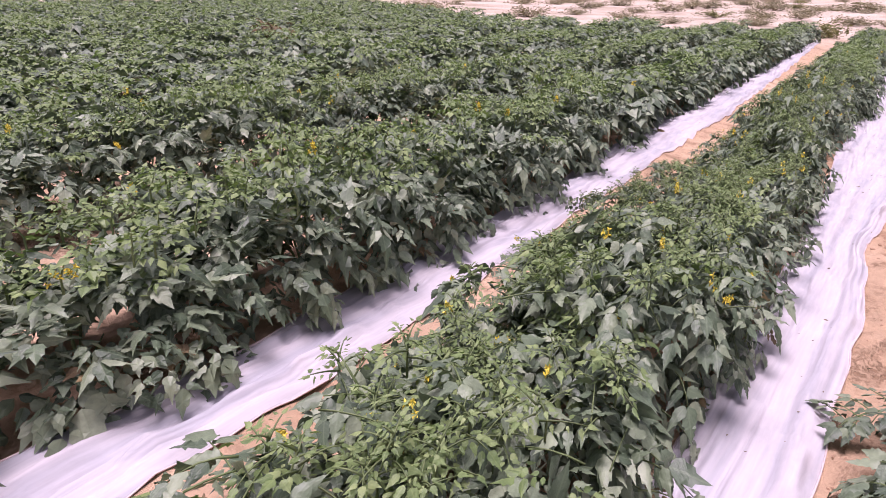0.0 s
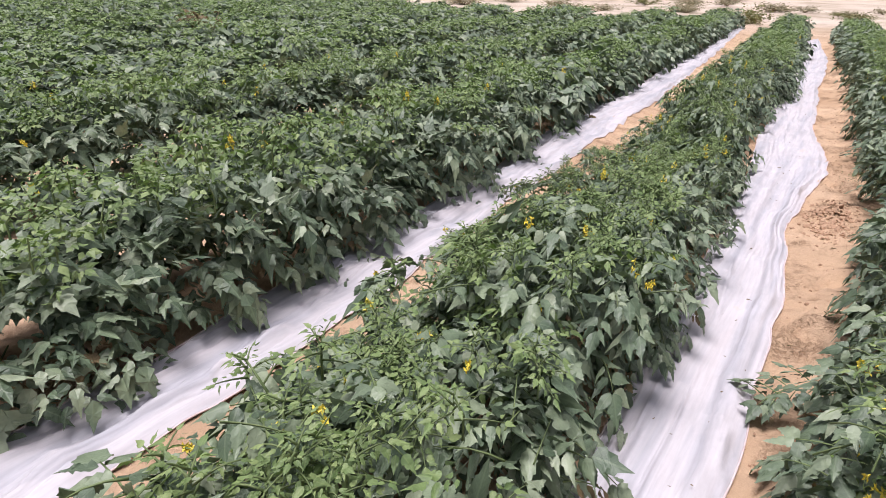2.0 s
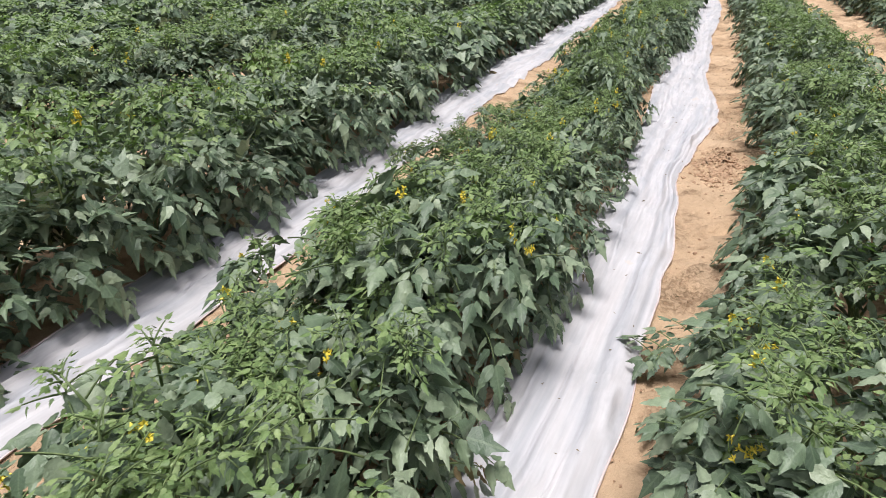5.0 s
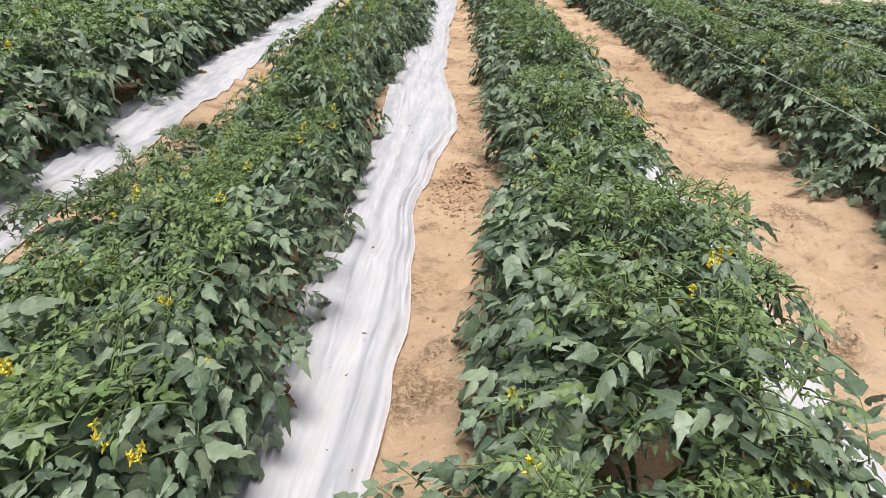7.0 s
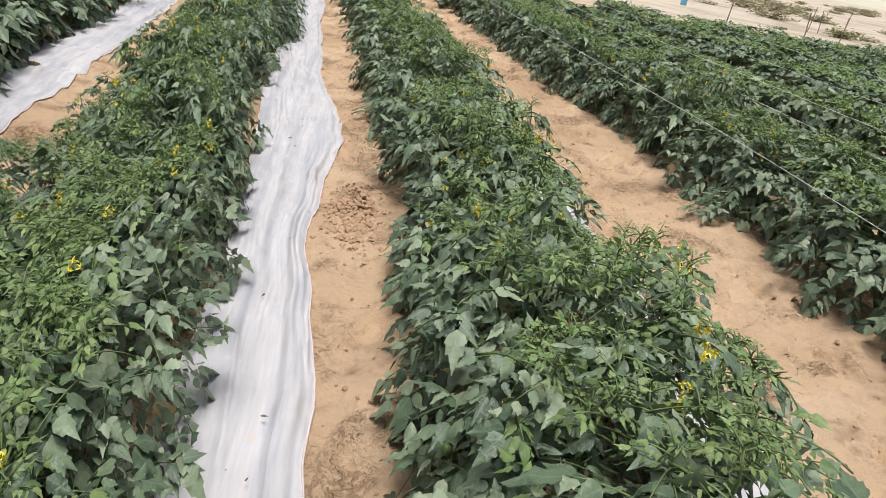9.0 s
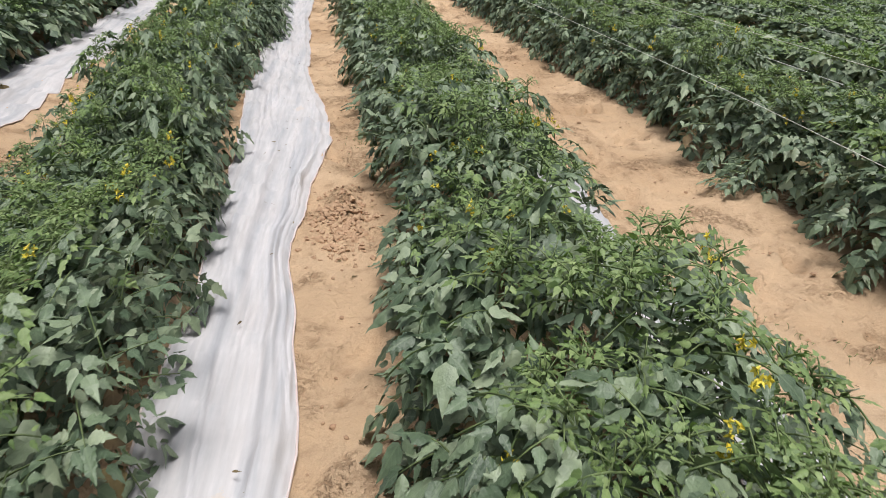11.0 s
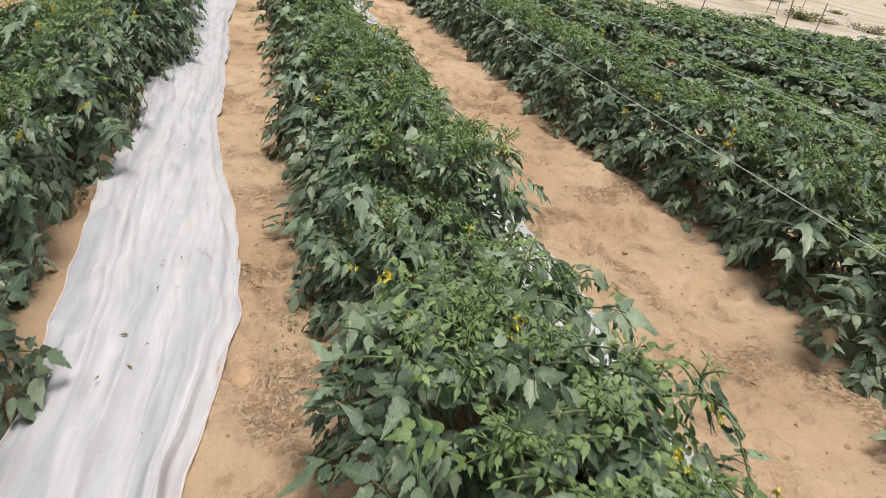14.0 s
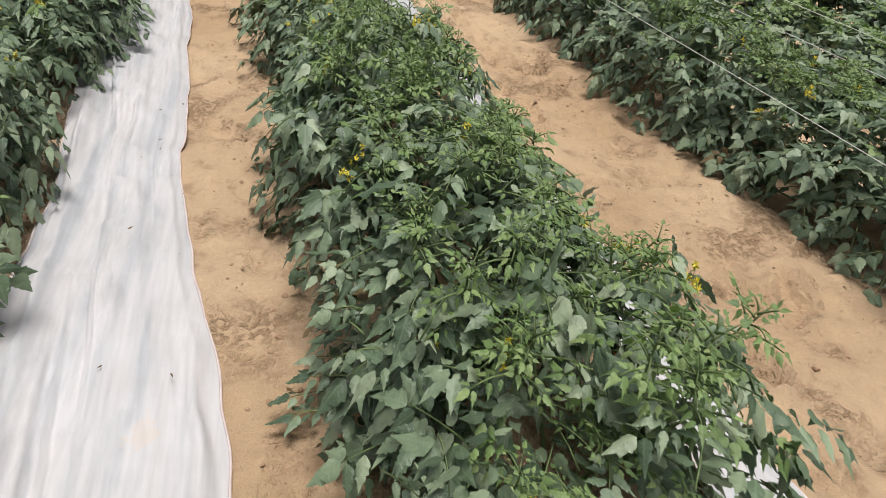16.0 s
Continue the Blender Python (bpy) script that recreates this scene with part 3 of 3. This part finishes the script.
def plant_at(level, m, rng, group):
    pool = PROTOS[level]
    if len(pool) < KINDS[level]:
        ob = tomato_plant(100 * level + len(pool) + 1, level)
        pool.append(ob)
        ob.matrix_basis = m
    else:
        ob = copy_thing(pool[int(rng.integers(len(pool)))], m)
    return tagged(ob, LABELS[group], "tomato plant", group + " tomato beds")


def level_for(c, y):
    if -1.2 < c < 1.2:
        return 0 if y < 8.5 else (1 if y < 12 else 2)
    if 2 < c < 3:
        return 0 if 4.6 < y < 8.2 else (1 if y < 12 else 2)
    if -2.5 < c < -2:
        return 1 if y < 9 else 2
    return 1 if (-4.2 < c < 4.5 and y < 5.5) else 2


prng = np.random.default_rng(21)
FAR = {"left": [], "right": []}
for group, c, w, y0, y1, tall in BEDS:
    y = y0
    single = -4.0 < c < 4.5
    while y < y1:
        x = c + bend(y) + prng.normal(0, 0.03)
        lump = 1.0 + 0.24 * noise.noise(Vector((c * 3.1, y * 1.15, 2))) + (0.06 if group == "left" else 0.0) + 0.06 * prng.normal()
        wide = w * (1 + 0.10 * noise.noise(Vector((c * 2.3, y * 1.3, 6))) + 0.04 * prng.normal())
        if group == "middle":
            near = min(1.0, max(0.0, (y - 1.3) / 0.6)) * min(1.0, max(0.0, 5.0 - y))
            hollow = min(1.0, max(0.0, (y - 4.6) / 0.8)) * min(1.0, max(0.0, (8.4 - y) / 1.2))
            x += 0.07 * near - 0.10 * hollow + 0.08 * max(0.0, min(1.0, 2.0 - y))
            wide *= 1 - 0.17 * near - 0.08 * hollow
            lump = 1 + (lump - 1) * 0.6
        if 0.5 < c < 1.0:
            x += 0.04 * math.exp(-((y - 3.0) / 0.9) ** 2) - 0.07 * min(1.0, max(0.0, 3.0 - y)) - 0.02 * math.exp(-((y - 4.7) / 0.5) ** 2)
            cy, ch, cw = zip(*CLUMPS)
            lump, wide = float(np.interp(y, cy, ch)), w * float(np.interp(y, cy, cw))
        if group == "left" and c > -2.5:
            x += 0.02 - 0.18 * min(1.0, max(0.0, (y - 2.2) / 1.8)) - 0.16 * min(1.0, max(0.0, (y - 4.6) / 2.0))
        turn = (0 if prng.random() < 0.5 else 180) + prng.normal(0, 12)
        m = pose(x, y, 0.035, 0, 0, turn) @ Matrix.Diagonal((wide, 0.85 if 0.5 < c < 1.0 else 1.05, tall * lump, 1))
        if single:
            plant_at(level_for(c, y), m, prng, group)
        else:
            FAR[group].append(m)
        y += prng.uniform(0.30, 0.38) if level_for(c, y) < 2 else prng.uniform(0.31, 0.39)


y = 1.7
while y < 17.5:
    m = pose(-0.97 + 0.14 * max(0.0, min(1.0, 3.0 - y)) + bend(y) + prng.normal(0, 0.03), y, 0.02, 0, 0, prng.uniform(0, 360)) @ Matrix.Diagonal((0.44, 0.62, 0.58 + 0.05 * prng.normal(), 1))
    plant_at(level_for(-0.97, y) if y > 4 else 0, m, prng, "middle")
    y += prng.uniform(0.36, 0.48)


def joined_plants(group, label):
    """All plants of the far beds on one side, as one mass of foliage."""
    tables = []
    for ob in PROTOS[2]:
        me = [c for c in ob.children if c.name.startswith("foliage")][0].data
        co = np.empty(len(me.vertices) * 3)
        me.vertices.foreach_get("co", co)
        tri = np.array([tuple(p.vertices) if len(p.vertices) == 3 else (0, 0, 0) for p in me.polygons])
        mat = np.array([p.material_index for p in me.polygons])
        keep = np.array([len(p.vertices) == 3 for p in me.polygons])
        tables.append((co.reshape(-1, 3), tri[keep], mat[keep]))
    rng = np.random.default_rng(8)
    vs, fs, ms, count = [], [], [], 0
    for m in FAR[group]:
        co, tri, mat = tables[int(rng.integers(len(tables)))]
        a = np.array(m)
        vs.append(co @ a[:3, :3].T + a[:3, 3])
        fs.append(tri + count)
        ms.append(mat)
        count += len(co)
    me = mesh_from("tomato_rows", np.concatenate(vs), np.concatenate(fs).tolist(), PLANT_MATS, np.concatenate(ms))
    me.uv_layers.new(name="UVMap")
    tagged(new("tomato_rows", me), label, "tomato rows", kind="stuff")


joined_plants("left", "distant rows of dense green tomato plants merging together")
joined_plants("right", "distant rows of tomato plants reaching the field edge")


def trailing_shoot(points, seed):
    """A stray shoot that has grown out over the sand."""
    rng = np.random.default_rng(seed)
    pts = np.array([(x, y, ground_height(x, y) + z) for x, y, z in points])
    ob = new("trailing_shoot")
    sh = Shape()
    sh.tube(pts, np.linspace(0.0045, 0.0025, len(pts)), 0, 6)
    part("stem", sh.mesh("stem", [STEM], True), ob)
    way = unit(pts[-1] - pts[0])
    for k in range(9):
        f = 0.3 + 0.7 * k / 8
        p = np.array([np.interp(f, np.linspace(0, 1, len(pts)), pts[:, c]) for c in range(3)])
        lf = Shape()
        side = np.cross(way, UP) * (-1 if k % 2 else 1)
        compound_leaf(lf, rng, p, way * 0.5 + side * rng.uniform(0.4, 0.9) + UP * 0.35, rng.uniform(0.07, 0.12), rng.uniform(0.05, 0.075), 0, 0, 0.2)
        part("leaf", lf.mesh("leaf", PLANT_MATS, True), ob)
    tagged(ob, "stray tomato shoot trailing over bare sand beside its bed", "tomato shoot", "trailing shoots")


trailing_shoot([(0.44, 2.52, 0.18), (0.29, 2.50, 0.13), (0.18, 2.47, 0.10), (0.13, 2.44, 0.06)], 3)
trailing_shoot([(0.42, 6.42, 0.16), (0.34, 6.36, 0.12), (0.27, 6.30, 0.06)], 4)
trailing_shoot([(2.40, 5.12, 0.18), (2.25, 5.12, 0.13), (2.14, 5.10, 0.05)], 5)


# ---- cords strung along the right-hand beds ----
def cord(x, z, y0, y1, radius, seed):
    sh = Shape()
    ys = np.arange(y0, y1, 0.4)
    sh.tube([(x + bend(y) + 0.012 * noise.noise(Vector((seed, y * 0.7, 0))), y, z + 0.015 * noise.noise(Vector((seed, y * 0.5, 5)))) for y in ys], radius, 0, 5)
    ob = new("cord", sh.mesh("cord", [CORD], True))
    tagged(ob, "thin pale cord stretched over the tomato plants", "cord", "cords over the beds")
    rng = np.random.default_rng(int(seed * 10))
    for k in range(4):
        y = rng.uniform(y0 + 1.5, min(y1, 11))
        kn = ball_mesh("knot", radius * 2.6, CORD, rng, 0.1, 1.0, 1)
        part("knot", kn, ob, "pale knot in the cord").matrix_basis = pose(x + bend(y), y, z)


for x, z, r, seed in ((2.18, 0.50, 0.0016, 1.0), (2.96, 0.54, 0.0022, 2.0), (3.75, 0.52, 0.002, 3.0), (4.7, 0.54, 0.002, 4.0), (6.3, 0.55, 0.002, 5.0), (7.9, 0.58, 0.002, 6.0)):
    cord(x, z, 2.2 + 0.7 * (x - 2), 16.5, r, seed)


def stake(x, y, h, lean):
    sh = Shape()
    sh.tube([(0, 0, -0.1), (0.01, 0, h * 0.5), (0.0, 0.01, h)], [0.016, 0.014, 0.013], 0, 6)
    ob = new("stake", sh.mesh("stake", [POST]))
    ob.matrix_basis = pose(x, y, 0, lean, lean * 0.5, 0)
    tagged(ob, "thin weathered stake standing at the field edge", "stake", "stakes at the field edge")


for x, y, h, lean in ((19.5, 28.2, 1.0, 3), (10.3, 16.9, 0.9, -3), (8.6, 17.5, 0.8, 4), (12.2, 18.3, 0.9, 2), (9.2, 31.0, 1.1, 5), (12.6, 30.5, 1.0, -4), (16.8, 26.5, 0.9, 3), (17.3, 26.6, 0.8, -5)):
    stake(x, y, h, lean)


# ---- the desert beyond the field ----
def scrub_bush(seed, mat):
    """A low dry bush: wiry twigs with many small leaves."""
    rng = np.random.default_rng(seed)
    bush = new("scrub_bush")
    tw, fo = Shape(), Shape()
    for k in range(16):
        w, e = rng.uniform(0, 6.28), rng.uniform(0.25, 1.3)
        d = np.array((math.cos(w) * math.cos(e), math.sin(w) * math.cos(e), math.sin(e)))
        tip = d * rng.uniform(0.35, 0.6)
        tw.tube([(0, 0, -0.03), tip * 0.5 + UP * 0.03, tip], [0.012, 0.007, 0.003], 0, 3)
        n = 48
        o = tip[None] * rng.uniform(0.35, 1.05, (n, 1)) + rng.normal(0, 0.06, (n, 3))
        o[:, 2] = np.maximum(o[:, 2], 0.02)
        leaflets(fo, 2, o, rng.normal(0, 1, (n, 3)) + UP, rng.normal(0, 1, (n, 3)), rng.uniform(0.03, 0.075, n), 0, rng)
    part("twig", tw.mesh("twig", [TWIG]), bush)
    part("foliage", fo.mesh("foliage", [mat]), bush, kind="stuff")
    return tagged(bush, "low dry grey-green bush on pale desert sand", "bush", "desert scrub")


bushes = [scrub_bush(31, SCRUB), scrub_bush(32, SCRUB), scrub_bush(33, SCRUB_GREEN)]
drng = np.random.default_rng(77)
spots = [(-3.0, 23.0, 1.3, 2), (-10.4, 50.6, 1.6, 0), (-14.8, 50.5, 1.5, 0), (-23.5, 57.8, 1.7, 1), (-5.5, 52.9, 1.7, 0), (9.6, 33.0, 1.0, 2), (5.0, 27.0, 0.8, 0)]
for k in range(320):
    w, r = drng.uniform(-1.25, 1.0), 27 * math.exp(drng.uniform(0.0, 1.7))
    x, y = r * math.sin(w), r * math.cos(w)
    if (y < 24 and -24 < x < 13) or math.hypot(x - 12.5, y - 28) < 5:
        continue
    spots.append((x, y, drng.uniform(0.35, 0.9) * (1 + r / 130), int(drng.integers(3))))
for k, (x, y, s, i) in enumerate(spots):
    m = pose(x, y, 0, 0, 0, drng.uniform(0, 360)) @ Matrix.Diagonal((s * 1.2, s * 1.2, s * 0.7, 1))
    if k in (0, 1, 3):
        bushes[{0: 2, 1: 0, 3: 1}[k]].matrix_basis = m
    else:
        copy_thing(bushes[i], m)


def soil_heap():
    rng = np.random.default_rng(3)
    bm = bmesh.new()
    bmesh.ops.create_icosphere(bm, subdivisions=4, radius=1.0)
    for v in bm.verts:
        k = 1 + 0.25 * noise.noise(v.co * 2) + 0.1 * noise.noise(v.co * 6)
        v.co = Vector((v.co.x * 1.7 * k, v.co.y * 1.1 * k, max(-0.1, v.co.z) * 0.5 * k))
    me = bpy.data.meshes.new("soil_heap")
    bm.to_mesh(me)
    bm.free()
    me.materials.append(REDSOIL)
    ob = new("soil_heap", me)
    ob.matrix_basis = pose(8.0, 27.0, 0, 0, 0, 20) @ Matrix.Diagonal((0.42, 0.42, 0.6, 1))
    tagged(ob, "heap of loose reddish-brown soil beyond the field", "soil heap")


soil_heap()


def drum():
    ob = new("plastic_drum")
    prof = [(0.0, 0.0), (0.26, 0.0), (0.29, 0.04), (0.28, 0.28), (0.30, 0.32), (0.28, 0.36), (0.28, 0.60), (0.30, 0.64), (0.28, 0.68), (0.28, 0.86), (0.24, 0.90), (0.0, 0.90)]
    n = 20
    v = [(r * math.cos(2 * math.pi * j / n), r * math.sin(2 * math.pi * j / n), z) for r, z in prof for j in range(n)]
    f = [(i * n + j, i * n + (j + 1) % n, (i + 1) * n + (j + 1) % n, (i + 1) * n + j) for i in range(len(prof) - 1) for j in range(n)]
    part("body", mesh_from("body", v, f, [BLUE], smooth=True), ob)
    sh = Shape()
    sh.tube([(0.14, 0, 0.88), (0.14, 0, 0.90), (0.14, 0, 0.93)], [0.04, 0.04, 0.035], 0, 10)
    part("cap", sh.mesh("cap", [CORD]), ob, "white screw cap")
    ob.matrix_basis = pose(13.1, 29.5, 0.0) @ Matrix.Scale(0.45, 4)
    tagged(ob, "faded blue plastic drum standing on the desert sand", "drum")


drum()


def marker_pole():
    ob = new("marker_pole")
    sh = Shape()
    sh.tube([(0, 0, -0.3), (0.3, 0, 4.0), (1.4, 0, 8.5)], [0.34, 0.32, 0.28], 0, 14)
    part("shaft", sh.mesh("shaft", [YELLOW], True), ob)
    ob.matrix_basis = pose(54.0, 91.0, 0.0)
    tagged(ob, "tall ochre-yellow pole far out on the desert", "pole")


marker_pole()


def far_ridge():
    """A long low rise along the horizon, distance haze painted into its pale colour."""
    v, f = [], []
    n = 160
    for k in range(n + 1):
        w = -1.5 + 3.0 * k / n
        r = 900
        h = 9 + 4 * noise.noise(Vector((w * 6, 0, 0))) + 3 * noise.noise(Vector((w * 31, 0, 2)))
        for rr, z in ((r - 260, -1), (r - 60, h * 0.8), (r, h), (r + 120, -1)):
            v.append((rr * math.sin(w), rr * math.cos(w), z))
    f = [(4 * k + j, 4 * k + 4 + j, 4 * k + 5 + j, 4 * k + 1 + j) for k in range(n) for j in range(3)]
    ob = new("backdrop", mesh_from("backdrop", v, f, [plain_material("haze_paled_rise", [(0.3, (0.46, 0.43, 0.33)), (0.7, (0.60, 0.56, 0.46))], 0.95, 0.02, 0.0)]))
    tagged(ob, "low hazy brown rise along the desert horizon", "hills", kind="structure")


far_ridge()


# ---- clods of damp sand and stray trailing shoots ----
crng = np.random.default_rng(12)
CLODS = [ball_mesh("clods", 1.0, CLOD, crng, 0.3, 0.7, 1) for _ in range(3)]


def clod_patch(label, spots):
    sh = Shape()
    for x, y, r in spots:
        src = CLODS[int(crng.integers(3))]
        co = np.array([tuple(v.co) for v in src.vertices])
        w = crng.uniform(0, 6.28)
        rot = np.array(((math.cos(w), -math.sin(w), 0), (math.sin(w), math.cos(w), 0), (0, 0, 1)))
        sh.add(co @ rot.T * r + (x, y, ground_height(x, y) + r * 0.2), [tuple(p.vertices) for p in src.polygons], 0)
    ob = new("sand_clods", sh.mesh("sand_clods", [CLOD]))
    tagged(ob, label, "sand clods", kind="stuff")


clod_patch("crumbled damp sand clods heaped in the furrow", [(0.17 + crng.normal(0, 0.065), 4.64 + crng.normal(0, 0.15), abs(crng.normal(0.004, 0.005)) + 0.002) for _ in range(800)])
clod_patch("small scattered sand clods along the trodden path", [(1.8 + crng.normal(0, 0.16), crng.uniform(2.5, 10), abs(crng.normal(0.0035, 0.003)) + 0.001) for _ in range(420)])
clod_patch("small scattered sand clods beside the white cover", [(0.2 + crng.normal(0, 0.06) + min(0, bend(y)) * 0.8, y, abs(crng.normal(0.003, 0.003)) + 0.001) for y in crng.uniform(1.2, 9, 300)])


# ---- sparse seedlings, litter and one withered plant ----
def weed_patch(label, x0, y0, sx, sy, count, seed):
    """Tiny weeds scattered over the sand."""
    rng = np.random.default_rng(seed)
    sh = Shape()
    for k in range(count):
        x, y = rng.normal(x0, sx), rng.normal(y0, sy)
        p = np.array((x, y, ground_height(x, y)))
        tip = p + np.array((rng.normal(0, 0.006), rng.normal(0, 0.006), rng.uniform(0.008, 0.022)))
        sh.tube([p - UP * 0.004, (p + tip) / 2, tip], [0.001, 0.001, 0.0007], 1, 3)
        n = 4
        w = rng.uniform(0, 6.28, n)
        leaflets(sh, 1, np.repeat(tip[None], n, 0), np.stack([np.cos(w), np.sin(w), rng.uniform(0.0, 0.6, n)], 1), np.repeat(UP[None], n, 0) + rng.normal(0, 0.2, (n, 3)), rng.uniform(0.006, 0.014, n), 0, rng, 0.7)
    tagged(new("seedlings", sh.mesh("seedlings", [SCRUB_GREEN, STEM])), label, "seedlings", kind="stuff")


weed_patch("tiny pale green seedlings sprouting on the sand path", 1.58, 3.98, 0.07, 0.20, 70, 51)
weed_patch("tiny green seedlings at the foot of the tomato bed", 0.27, 5.62, 0.06, 0.14, 50, 52)
weed_patch("a few tiny seedlings on the trodden sand", 1.68, 3.72, 0.12, 0.06, 30, 53)


def litter(label, spots, seed):
    """Curled dead leaflets and crumbs."""
    rng = np.random.default_rng(seed)
    sh = Shape()
    for x, y, z in spots:
        w = rng.uniform(0, 6.28)
        leaflets(sh, 1, [(x, y, z)], [(math.cos(w), math.sin(w), rng.uniform(0.0, 0.3))], [UP + rng.normal(0, 0.3, 3)], [rng.uniform(0.006, 0.026)], 0, rng, 0.6)
    tagged(new("leaf_litter", sh.mesh("leaf_litter", [DRY])), label, "leaf litter", kind="stuff")


lrng = np.random.default_rng(61)
litter("small dark dead leaf scraps on the white cover", [(-0.10 + 0.8 * bend(y) + lrng.normal(0, 0.09), y, 0.052) for y in lrng.uniform(1.4, 8.0, 60)], 62)
litter("dead leaf scraps along the foot of the beds", [(x, y, ground_height(x, y) + 0.006) for x, y in [(0.27 + lrng.normal(0, 0.05), lrng.uniform(1.4, 9.0)) for _ in range(110)] + [(2.10 + lrng.normal(0, 0.10), lrng.uniform(3.0, 10.0)) for _ in range(160)] + [(1.62 + lrng.normal(0, 0.14), lrng.uniform(2.5, 9.0)) for _ in range(80)]], 63)


def withered_plant(x, y):
    rng = np.random.default_rng(71)
    plant = new("tomato_plant")
    stem, leaf = Shape(), Shape()
    for k in range(9):
        w = rng.uniform(0, 6.28)
        tip = np.array((math.cos(w) * rng.uniform(0.1, 0.35), math.sin(w) * rng.uniform(0.1, 0.35), rng.uniform(0.35, 0.66)))
        stem.tube([(0, 0, -0.02), tip * (0.4, 0.4, 0.6), tip], [0.008, 0.005, 0.002], 0, 4)
        for j in range(9):
            compound_leaf(leaf, rng, tip * rng.uniform(0.6, 1.0), (*rng.normal(0, 1, 2), rng.uniform(-0.4, 0.4)), rng.uniform(0.07, 0.13), rng.uniform(0.05, 0.075), 1, 2, 0.0, 2, False)
    part("stem", stem.mesh("stem", [TWIG]), plant)
    part("foliage", leaf.mesh("foliage", PLANT_MATS), plant, "withered brown hanging leaves", "stuff")
    plant.matrix_basis = pose(x, y, 0.03) @ Matrix.Scale(1.1, 4)
    tagged(plant, "withered brown tomato plant among the green rows", "tomato plant")


withered_plant(-8.15, 7.3)
